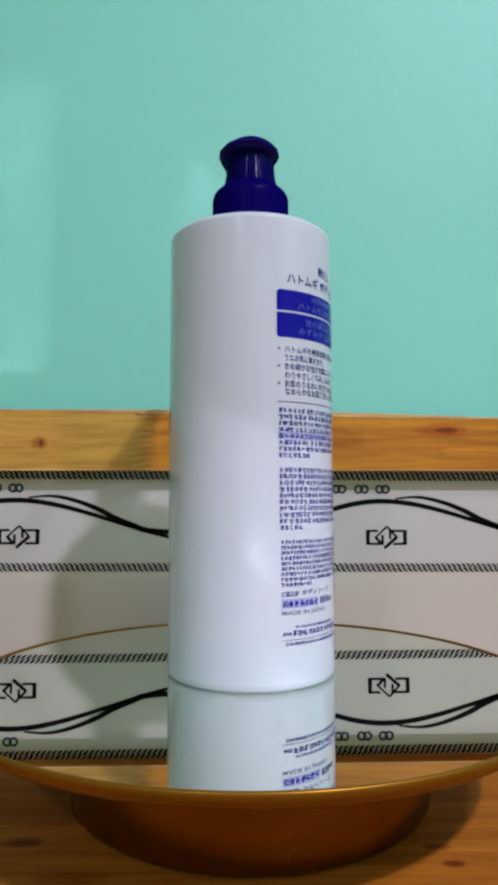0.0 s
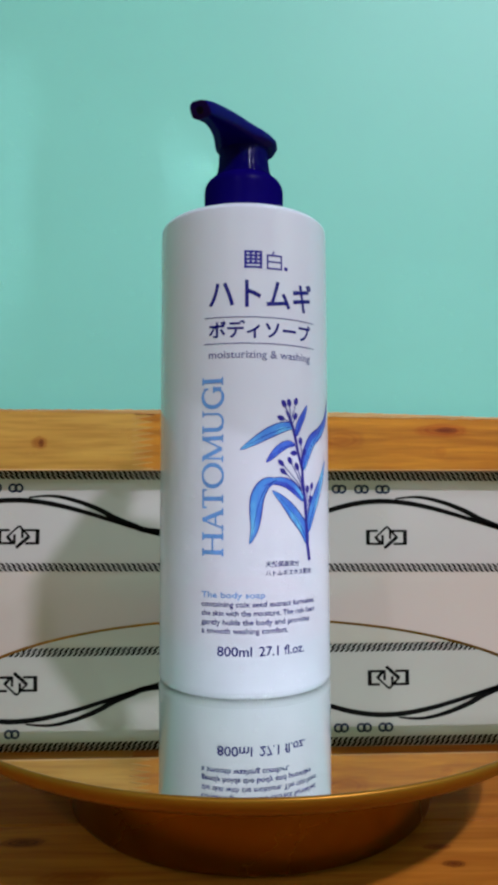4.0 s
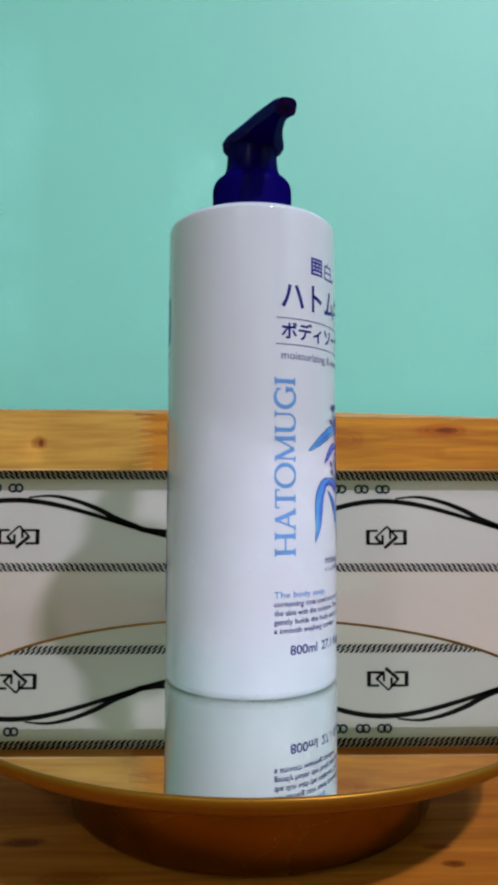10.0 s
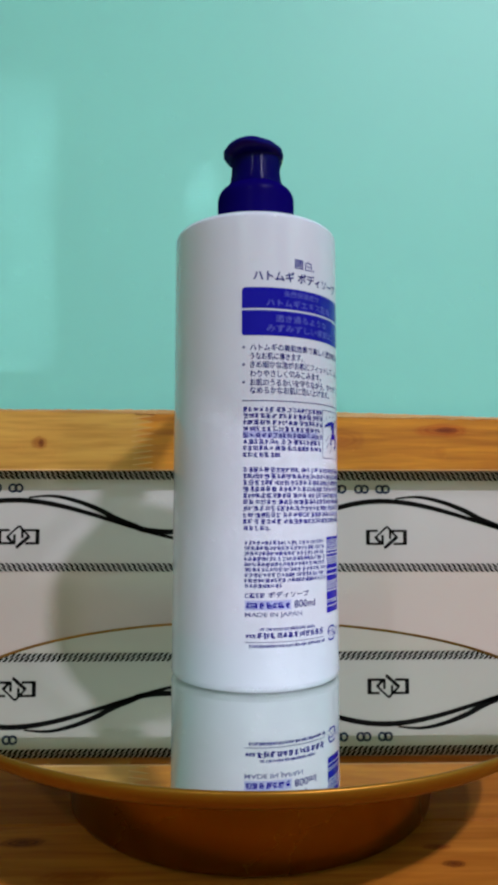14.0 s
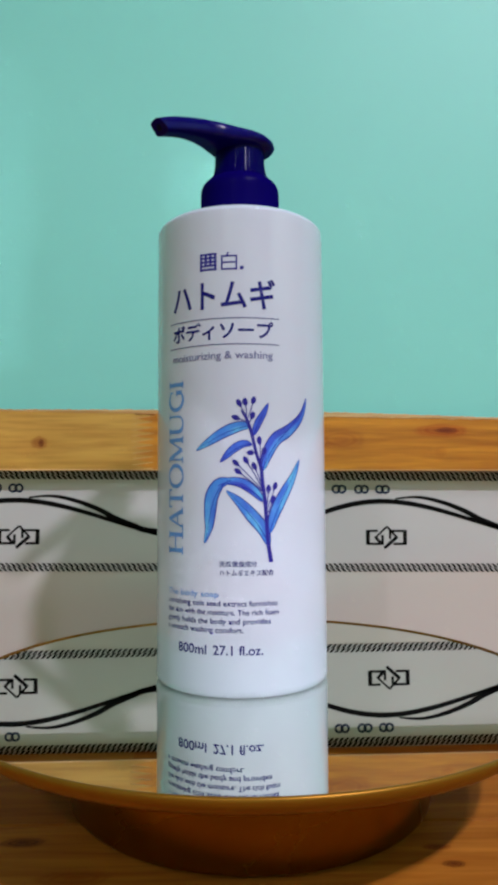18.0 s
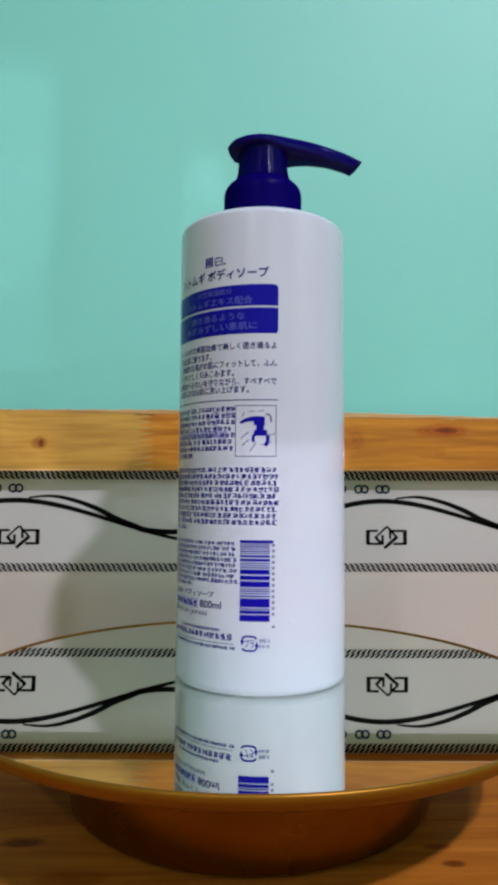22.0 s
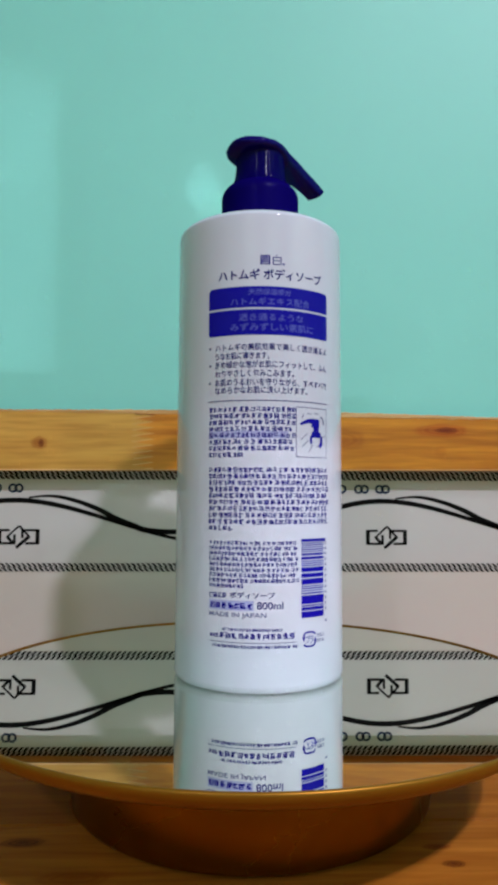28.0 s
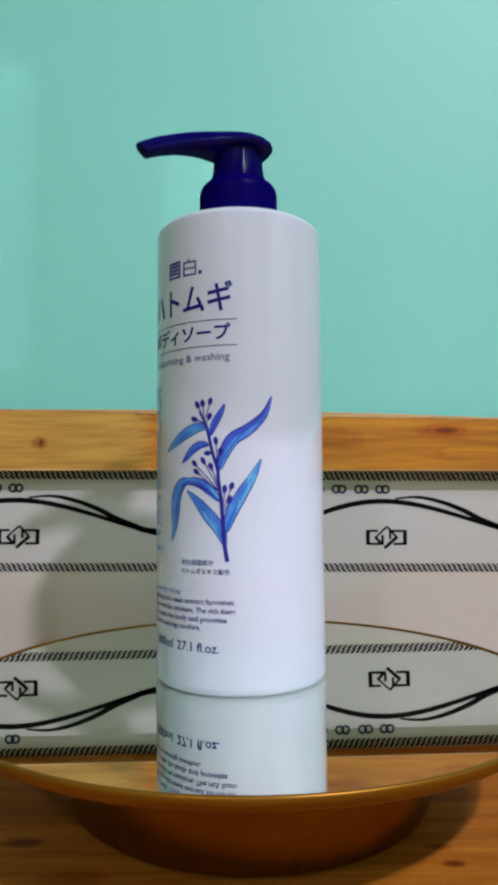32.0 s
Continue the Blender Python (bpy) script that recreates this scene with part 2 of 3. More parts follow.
def setting():
    tagged(part("wall_north", box(X0, X1, WALL_Y + 12.5 * U, WALL_Y + 0.12, TOP_Z, CEIL), TEAL), "smooth teal painted wall above the tiles", "wall", kind="structure")
    # walls added out of view; their olive colours the light in the shadows
    tagged(part("wall_south", box(X0, X1, Y0 - 0.12, Y0, FLOOR_Z, CEIL), OLIVE), "unseen wall, pale olive green to tint the bounced light", "wall", kind="structure")
    tagged(part("wall_west", box(X0 - 0.12, X0, Y0 - 0.12, WALL_Y + 0.12, FLOOR_Z, CEIL), OLIVE), "unseen side wall, pale olive green to tint the bounced light", "wall", kind="structure")
    tagged(part("wall_east", box(X1, X1 + 0.12, Y0 - 0.12, WALL_Y + 0.12, FLOOR_Z, CEIL), OLIVE), "unseen side wall, pale olive green to tint the bounced light", "wall", kind="structure")
    tagged(part("ceiling", box(X0 - 0.12, X1 + 0.12, Y0 - 0.12, WALL_Y + 0.12, CEIL, CEIL + 0.1), WHITE), "plain white painted ceiling", "ceiling", kind="structure")
    tagged(part("floor", box(X0 - 0.12, X1 + 0.12, Y0 - 0.12, WALL_Y + 0.12, FLOOR_Z - 0.1, FLOOR_Z), FLOOR), "plain tan floor", "floor", kind="structure")


def ceiling_lamps():
    h = 1 / U
    for x, y, z, size, watts, colour in LAMPS:
        lamp = thing("ceiling_lamp", "round white ceiling lamp with a flat diffuser", "lamp", "ceiling lamps")
        lamp.location = (x, y, CEIL)
        s = size / 2 / U
        part("housing", lathe([(0, -0.055 * h), (s * 1.08, -0.055 * h), (s * 1.16, -0.045 * h), (s * 1.2, 0), (0, 0)], 48), WHITE, lamp, smooth=40)
        part("diffuser", lathe([(0, -0.062 * h), (s * 0.9, -0.062 * h), (s, -0.056 * h), (0, -0.056 * h)], 48), GLOW, lamp, smooth=40)


# ---- tiled wall ----
PITCH = 244.4         # one tile, 25 cm
JOINT = 18.0          # a joint stands behind the bottle
SLOPE = -0.0037       # the courses sink a little to the right


def chain_border(z0, z1, w):
    bm = bmesh.new()
    n = 70
    step = (PITCH - 4.0) / n
    mid = (z0 + z1) / 2
    for i in range(n):
        for lo, hi, shift in ((mid + 0.03, z1, 0.0), (z0, mid - 0.03, 0.36)):
            x = -PITCH / 2 + 2.6 + (i + shift) * step
            v = [bm.verts.new(p) for p in ((x + 0.8, 0, lo), (x + 0.8 + w, 0, lo), (x - 1.9 + w, 0, hi), (x - 1.9, 0, hi))]
            bm.faces.new(v)
    return bm


def ring_pairs(xs, z):
    bm = bmesh.new()
    for x in xs:
        for dx in (-2.0, 2.0):
            loop = [(x + dx + 2.35 * math.cos(a), z + 2.35 * math.sin(a)) for a in [2 * math.pi * k / 24 for k in range(25)]]
            ribbon(bm, loop, 1.55)
    return bm


def emblem(x, z):
    """Two open frames with a diamond woven between them."""
    bm = bmesh.new()
    for line in ([(-5.6, 4.3), (-12.4, 4.3)], [(-12.4, -4.3), (-2.6, -4.3)], [(4.6, -4.3), (12.6, -4.3)], [(12.6, 4.3), (3.8, 4.3)]):
        ribbon(bm, [(x + a, z + b) for a, b in line], 1.6)
    for a, lo, hi in ((-12.4, -4.97, 4.97), (12.6, -4.97, 4.97), (-2.5, -4.97, 1.6), (2.6, -0.9, 4.97)):
        ribbon(bm, [(x + a, z + lo), (x + a, z + hi)], 2.7 if abs(a) > 5 else 1.7)
    for line, w in (([(-7.2, 0), (0.5, 7.2)], 1.3), ([(0.5, 7.2), (7.2, 0)], 1.5), ([(7.4, 0.4), (-1.4, -7.2)], 2.2), ([(-7.6, 0.4), (-3.4, -4.2)], 2.0)):
        ribbon(bm, [(x + a, z + b) for a, b in line], w)
    return bm


def waves(cx):
    """Two strands that swell and cross once a tile; cx: the tile's middle, so that x runs on."""
    bm = bmesh.new()
    def strand(x):
        u = ((x + 145.8) % PITCH) / PITCH
        return 57.6 + 13.9 * math.cos(2 * math.pi * u) - 0.9 * math.sin(4 * math.pi * u)
    line = [(-PITCH / 2 + 0.5 + (PITCH - 1) * k / 120, strand(cx - PITCH / 2 + 0.5 + (PITCH - 1) * k / 120)) for k in range(121)]
    def w1(k):
        u = ((cx + (k - 0.5) * PITCH + 145.8) % PITCH) / PITCH
        return 2.75 + 0.6 * math.cos(2 * math.pi * (u + 0.05))
    ribbon(bm, line, w1)
    # the second strand springs from the crest of the first and rejoins it past the trough
    for shift in (-PITCH, 0, PITCH):
        pts = smooth_profile([(-141.9, 73.4), (-126.6, 74.4), (-111.3, 71.4), (-96, 65.7), (-84.6, 59.7), (-72.4, 54.8), (-63.9, 51.9), (-45.2, 50.9), (-25, 53), (0, 59), (30, 66)], 8)
        pts = [(x + shift - cx, z) for x, z in pts]
        run = [(x, z, k / (len(pts) - 1)) for k, (x, z) in enumerate(pts) if abs(x) < PITCH / 2 - 0.5]
        if len(run) > 2:
            k0, k1 = run[0][2], run[-1][2]
            ribbon(bm, [(x, z) for x, z, _ in run], lambda k: 0.9 + 2.9 * max(0.0, math.sin(math.pi * (k0 + (k1 - k0) * k))) ** 0.9)
    return bm


def flat_print(bm, name, mat, tile, x, label="", lift=0.25):
    for v in bm.verts:
        v.co = (v.co.x * U, -lift * U, (v.co.z + SLOPE * (v.co.x + x - 96)) * U)
    return part(name, bm, mat, tile, label)


def tile_wall():
    wall = tagged(part("wall_tiled", box(X0, X1, WALL_Y + 0.004, WALL_Y + 0.12, FLOOR_Z, TOP_Z - 0.0005), GROUT), "white glazed wall tiles with black waves and chain borders", "wall", kind="structure")
    centres = [JOINT + PITCH * (k + 0.5) for k in range(-7, 6)]
    tall = 386
    for row, top in enumerate((TOP_Z / U, TOP_Z / U - tall)):
        for x in centres:
            if row:
                bottom = max(FLOOR_Z / U + 1, top - tall)
            else:
                bottom = top - tall
            if (x + PITCH / 2) * U > X1 or (x - PITCH / 2) * U < X0:
                continue
            bm = box(-(PITCH / 2 - 0.5) * U, (PITCH / 2 - 0.5) * U, 0, 8 * U, (bottom + 0.5) * U, (top - 0.5) * U, 0.6 * U, 2)
            tile = part("tile", bm, GLAZE, wall)
            tile.location = (x * U, WALL_Y, 0)
            if row:
                continue
            bm = bmesh.new()
            quad(bm, -PITCH / 2 + 1.2, PITCH / 2 - 1.2, 25.2, 91.0, 20)
            flat_print(bm, "grey_band", BAND, tile, x, lift=0.12)
            # upper border's strokes drawn thicker to carry the rail's shade
            flat_print(chain_border(85.5, 91.4, 2.3), "chain_border", BLACK_PRINT, tile, x)
            flat_print(chain_border(24.8, 30.2, 2.0), "chain_border", BLACK_PRINT, tile, x)
            m = round((x - 96.0) / PITCH)
            near = [96.0 + PITCH * k - x for k in range(m - 1, m + 2)]
            xs = [c + d for c in near for d in (-46.6, -31.6, -16.4, -2.2) if abs(c + d) < PITCH / 2 - 6]
            flat_print(ring_pairs(xs, 79.6), "ring_pairs", NAVY_PRINT, tile, x)
            for c in near:
                if abs(c) < PITCH / 2 - 14:
                    flat_print(emblem(c, 47.5), "emblem", BLACK_PRINT, tile, x)
            flat_print(waves(x), "wave_strands", BLACK_PRINT, tile, x)


# ---- wooden rail on the tiles, finger-jointed from two boards ----
RAIL_DEEP = 12.0


def comb_board(xa, xb, teeth_at, toward, mat, parent, z0, z1a, z1b):
    """A board from xa to xb whose end at teeth_at is cut into tapered fingers."""
    n, long = 10, 12.5
    lo, hi = z0, z1a + (z1b - z1a) * (teeth_at + 400) / 800
    saw = []
    for k in range(n):
        a, b = lo + (hi - lo) * k / n, lo + (hi - lo) * (k + 1) / n
        saw += [(teeth_at - long / 2, a + 0.06), (teeth_at + long / 2, (a + b) / 2 - 0.06), (teeth_at + long / 2, (a + b) / 2 + 0.06)]
    saw.append((teeth_at - long / 2, hi - 0.25))
    if toward > 0:
        outline = [(xa, z0), (saw[0][0], z0), *saw, (saw[-1][0], hi), (xa, z1a + (z1b - z1a) * (xa + 400) / 800)]
    else:
        outline = [(xb, z0), (xb, z1a + (z1b - z1a) * (xb + 400) / 800), (saw[-1][0] + 2.2, hi), *[(x + 2.2, max(z0 + 0.05, z - 0.36)) for x, z in reversed(saw)], (saw[0][0] + 2.2, z0)]
    bm = bmesh.new()
    front = [bm.verts.new((x * U, 0, z * U)) for x, z in outline]
    f = bm.faces.new(front)
    back = bmesh.ops.extrude_face_region(bm, geom=[f])
    bmesh.ops.translate(bm, vec=(0, RAIL_DEEP * U, 0), verts=[g for g in back["geom"] if isinstance(g, bmesh.types.BMVert)])
    long_edges = [e for e in bm.edges if abs(e.verts[0].co.x - e.verts[1].co.x) > 0.05 and max(e.verts[0].co.y, e.verts[1].co.y) < 1e-6]
    bmesh.ops.bevel(bm, geom=long_edges, offset=1.6 * U, segments=3, affect="EDGES")
    bmesh.ops.recalc_face_normals(bm, faces=bm.faces[:])
    return part("board", bm, mat, parent)


def rail():
    ob = thing("wooden_rail", "varnished yellow pine rail finger-jointed from two boards, fixed over the tiles", "rail", kind="structure")
    ob.location = (0, WALL_Y - RAIL_DEEP * U - 0.0006, 0)
    comb_board(-1400, -67, -67, 1, RAIL_A, ob, 91.7, 134.3, 123.3)
    comb_board(-67, 1400, -67, -1, RAIL_B, ob, 91.7, 134.3, 123.3)
    part("glue_joint", box(-76 * U, -58 * U, 0.3 * U, 4 * U, 92.5 * U, 129 * U, 0.0003, 1), GLUE, ob, "pale glue in the finger joint")
    # highlight on the rail's lower front edge, put in as a pale strip
    part("lower_edge", box(-1400 * U, 1400 * U, -0.15 * U, 3 * U, 91.75 * U, 92.7 * U, 0.0001, 1), PALE_WOOD, ob, "pale strip drawn for the light caught on the lower edge")
    # pale worn edge, uneven along the top
    def rise(x):
        k = min(1.0, max(0.0, (x + 159) / 325))
        return 0.6 + 1.9 * math.sin(math.pi * k ** 1.15) + 0.12 * math.sin(x * 0.31) + 0.1 * math.sin(x * 0.83 + 1)
    bm = bmesh.new()
    xs = [-1400, -600, *[-220 + 1.5 * k for k in range(294)], 600, 1400]
    rows = []
    for x in xs:
        line = 134.3 - 11.0 * (x + 400) / 800
        worn = max(0.0, noise.noise((x * 0.09, 3, 0)) + 0.5 * noise.noise((x * 0.33, 7, 0)) + 0.1) * (1.3 if x > 20 else 0.5)
        low, top = line - 0.6 - worn, line + rise(x) + (0.5 * noise.noise((x * 0.5, 1, 0)) if abs(x) < 220 else 0)
        rows.append([bm.verts.new((x * U, y * U, z * U)) for y, z in ((-0.2, low), (-0.2, top - 0.5), (0.3, top), (RAIL_DEEP, top), (RAIL_DEEP, low))])
    for a, b in zip(rows, rows[1:]):
        for k in range(5):
            bm.faces.new((a[k], b[k], b[(k + 1) % 5], a[(k + 1) % 5]))
    for row in (rows[0], rows[-1]):
        bm.faces.new(row)
    part("edge_strip", bm, PALE_WOOD, ob, "pale worn upper edge", smooth=30)


# ---- table ----
def table():
    ob = thing("table", "varnished pine table made of glued boards against the tiled wall", "table")
    ob.location = (0, 0, TABLE_Z)
    y1, y0 = WALL_Y - 0.003, WALL_Y - 0.003 - 0.90
    n = 14
    for i in range(n):
        a, b = y0 + (y1 - y0) * i / n, y0 + (y1 - y0) * (i + 1) / n
        cuts = [-0.65, random.uniform(-0.5, -0.1), random.uniform(0.1, 0.5), 0.65]
        for c, d in zip(cuts, cuts[1:]):
            bm = box(c + 0.0002, d - 0.0002, a + 0.0002, b - 0.0002, -0.028, 0, 0.0008, 1)
            part("board", bm, TABLE, ob)
    for y in (y0 + 0.06, y1 - 0.06):
        part("apron", box(-0.56, 0.56, y - 0.011, y + 0.011, -0.108, -0.0285, 0.002), TABLE, ob)
        for x in (-0.59, 0.59):
            part("leg", box(x - 0.03, x + 0.03, y - 0.03, y + 0.03, -0.75, -0.0285, 0.004), TABLE, ob)


# ---- turntable ----
def turntable():
    ob = thing("turntable", "gold metal display turntable with a round mirror top, turning slowly", "turntable")
    base = -47.5
    foot = lathe([(0, base + 1.5), (73, base + 1.5), (74.2, base + 1.8), (74.8, base + 2.6), (75, base + 4), (75, -11), (74.6, -9.6), (73.8, -9.2), (0, -9.2)], 128)
    part("pedestal", foot, BRASS, ob, smooth=40)
    for k in range(4):
        a = math.pi / 4 + k * math.pi / 2
        bm = lathe([(0, base), (6, base), (6.5, base + 0.5), (6.5, base + 1.6), (0, base + 1.6)], 24)
        foot_pad = part("rubber_foot", bm, RUBBER, ob, "black rubber foot", smooth=40)
        foot_pad.location = (60 * U * math.cos(a), 60 * U * math.sin(a), 0)
    dish = lathe([(0, -9.0), (60, -9.0), (95, -8.6), (112, -7.4), (119.5, -5.4), (122.0, -3.6), (123.2, -1.8), (123.4, -0.6), (123.3, 0.15), (123.0, 0.58), (122.5, 0.75), (122.05, 0.6), (121.9, 0.1), (121.9, -1.2), (0, -1.2)], 192)
    plate = part("plate", dish, GOLD, ob, "gold metal plate with a rounded lip", smooth=50)
    part("mirror", lathe([(0, -1.1), (121.85, -1.1), (121.85, 0), (0, 0)], 192), MIRROR, plate, "round silvered mirror", smooth=30)
    return plate


# ---- bottle ----
def shell(h):
    """Radius of the bottle's straight side at height h."""
    return 36.5 * (1 - 0.00385 * (h - 100) / 100)


def wrap(bm, middle, lift=0.12):
    """Bends a flat print of (arc length, height) round the bottle, with its x = 0 at the angle middle."""
    for v in bm.verts:
        x, h = v.co.x, v.co.z * 0.997
        r = shell(h) + lift
        a = radians(middle) + x / 36.5
        v.co = (r * U * math.cos(a), r * U * math.sin(a), h * U)


def arc(deg):
    return radians(deg) * 36.5


def printed(name, bm, mat, parent, middle, lift=0.12, label=""):
    wrap(bm, middle, lift)
    return part(name, bm, mat, parent, label)


def font_mesh(words, bold):
    data = bpy.data.curves.new("words", "FONT")
    data.body, data.size, data.offset, data.resolution_u = words, 1.0, bold, 3
    ob = bpy.data.objects.new("words", data)
    scene.collection.objects.link(ob)
    deps = bpy.context.evaluated_depsgraph_get()
    me = bpy.data.meshes.new_from_object(ob.evaluated_get(deps))
    bm = bmesh.new()
    bm.from_mesh(me)
    bpy.data.objects.remove(ob)
    bpy.data.curves.remove(data)
    bpy.data.meshes.remove(me)
    return bm


def lettering(words, a0, a1, h0, h1, mat, parent, lift=0.12, bold=0.0, turn=False, name="lettering", gauge=""):
    """Words between the angles a0 and a1 and the heights h0 and h1, bent round the bottle; gauge: letters whose height fills h0 to h1."""
    bm = font_mesh(words, bold)
    if turn:
        for v in bm.verts:
            v.co = (-v.co.y, v.co.x, 0)
    xs, ys = [v.co.x for v in bm.verts], [v.co.y for v in bm.verts]
    lo, wide, low, high = min(xs), max(xs) - min(xs), min(ys), max(ys) - min(ys)
    if gauge:
        probe = font_mesh(gauge, bold)
        ys = [v.co.y for v in probe.verts]
        low, high = min(ys), max(ys) - min(ys)
        probe.free()
    span = arc(a1 - a0)
    for v in bm.verts:
        v.co = ((v.co.x - lo) / wide * span - span / 2, 0, h0 + (v.co.y - low) / high * (h1 - h0))
    if h1 - h0 > 4:
        x = -span / 2 + 1.5
        while x < span / 2:
            bmesh.ops.bisect_plane(bm, geom=bm.verts[:] + bm.edges[:] + bm.faces[:], plane_co=(x, 0, 0), plane_no=(1, 0, 0), dist=1e-5)
            x += 1.5
    return printed(name, bm, mat, parent, (a0 + a1) / 2, lift)


def small_print(bm, a0, a1, h, tall, fill=1.0, ragged=0.0):
    """A line too small to read: short plain bars of its size, between two angles on the back."""
    x, end = arc((a0 + 19.05) * 0.96), arc((a1 + 19.05) * 0.96) - ragged
    while x < end:
        w = tall * random.choice((0.7, 0.85, 0.95, 1.0))
        if random.random() < fill:
            n = random.choice((2, 3, 3, 4))
            for k in range(n):
                z = h + tall * (0.04 + 0.9 * (k + random.uniform(0.2, 0.8)) / n - 0.08)
                a = x + w * random.uniform(0, 0.25)
                quad(bm, a, min(x + w, a + w * random.uniform(0.5, 0.98)), z, z + tall * 0.15, 50)
            for _ in range(random.choice((1, 2, 2, 3))):
                c, low = x + w * random.uniform(0.02, 0.85), random.uniform(0, 0.35)
                ribbon(bm, [(c + tall * random.uniform(0, 0.2), h + tall * low), (c + tall * 0.07, h + tall * random.uniform(0.7, 0.98))], tall * 0.15)
        x += w + tall * random.choice((0.05, 0.07, 0.08, 0.08, 0.1, 0.25))


def outline_box(bm, x0, x1, z0, z1, w):
    quad(bm, x0, x1, z1 - w, z1)
    quad(bm, x0, x1, z0, z0 + w)
    for x in (x0, x1 - w):
        ribbon(bm, [(x + w / 2, z0 + w), (x + w / 2, z1 - w)], w)


def round_panel(bm, x0, x1, z0, z1, up, down):
    """A flat panel whose upper and lower corners are rounded."""
    def inset(d, r):
        return r - math.sqrt(max(0.0, r * r - max(0.0, r - d) ** 2))
    stops = [0, 0.1, 0.25, 0.5, 0.8, 1.2, 1.7]
    xs = [x0 + d for d in stops] + [x0 + 1.7 + (x1 - x0 - 3.4) * k / 30 for k in range(1, 30)] + [x1 - d for d in reversed(stops)]
    pairs = []
    for x in xs:
        d = min(x - x0, x1 - x)
        pairs.append((bm.verts.new((x, 0, z0 + inset(d, down))), bm.verts.new((x, 0, z1 - inset(d, up)))))
    for a, b in zip(pairs, pairs[1:]):
        bm.faces.new((a[0], b[0], b[1], a[1]))


def mark(bm, x, z, s):
    """The maker's mark as plain shapes: a hatched square, an open square and a dot."""
    for k in range(5):
        quad(bm, x - 1.15 * s, x - 0.15 * s, z + s * (0.02 + 0.215 * k), z + s * (0.135 + 0.215 * k))
    for k in range(4):
        c = x - s * (1.08 - 0.285 * k)
        ribbon(bm, [(c, z + s * (0.3 if k in (1, 2) else 0)), (c, z + 0.97 * s)], 0.13 * s)
    outline_box(bm, x + 0.1 * s, x + 1.0 * s, z, z + 0.82 * s, 0.09 * s)
    quad(bm, x + 0.2 * s, x + 0.9 * s, z + 0.38 * s, z + 0.46 * s)
    ribbon(bm, [(x + 0.42 * s, z + 0.82 * s), (x + 0.52 * s, z + s)], 0.09 * s)
    quad(bm, x + 1.15 * s, x + 1.35 * s, z, z + 0.2 * s)


def leaf_shape(bm, points, wide, grow=1.0, half=False):
    """A slender leaf along a line, broad below its middle; half: the side right of its vein alone."""
    mid = [Vector(p) for p in smooth_profile([(arc(a - 130), h) for a, h in points], 7)]
    def width(k):
        return wide * grow * 1.05 * max(0.0, math.sin(math.pi * k ** 0.78)) ** 0.8 + (0.24 if grow > 1 else 0.03)
    if not half:
        ribbon(bm, mid, width)
        return
    pairs = []
    for i, p in enumerate(mid):
        d = (mid[min(i + 1, len(mid) - 1)] - mid[max(i - 1, 0)]).normalized()
        q = p + Vector((d.y, -d.x)) * width(i / (len(mid) - 1)) * 0.48
        pairs.append([bm.verts.new((v.x, 0, v.y)) for v in (p, q)])
    for a, b in zip(pairs, pairs[1:]):
        bm.faces.new((a[0], b[0], b[1], a[1]))


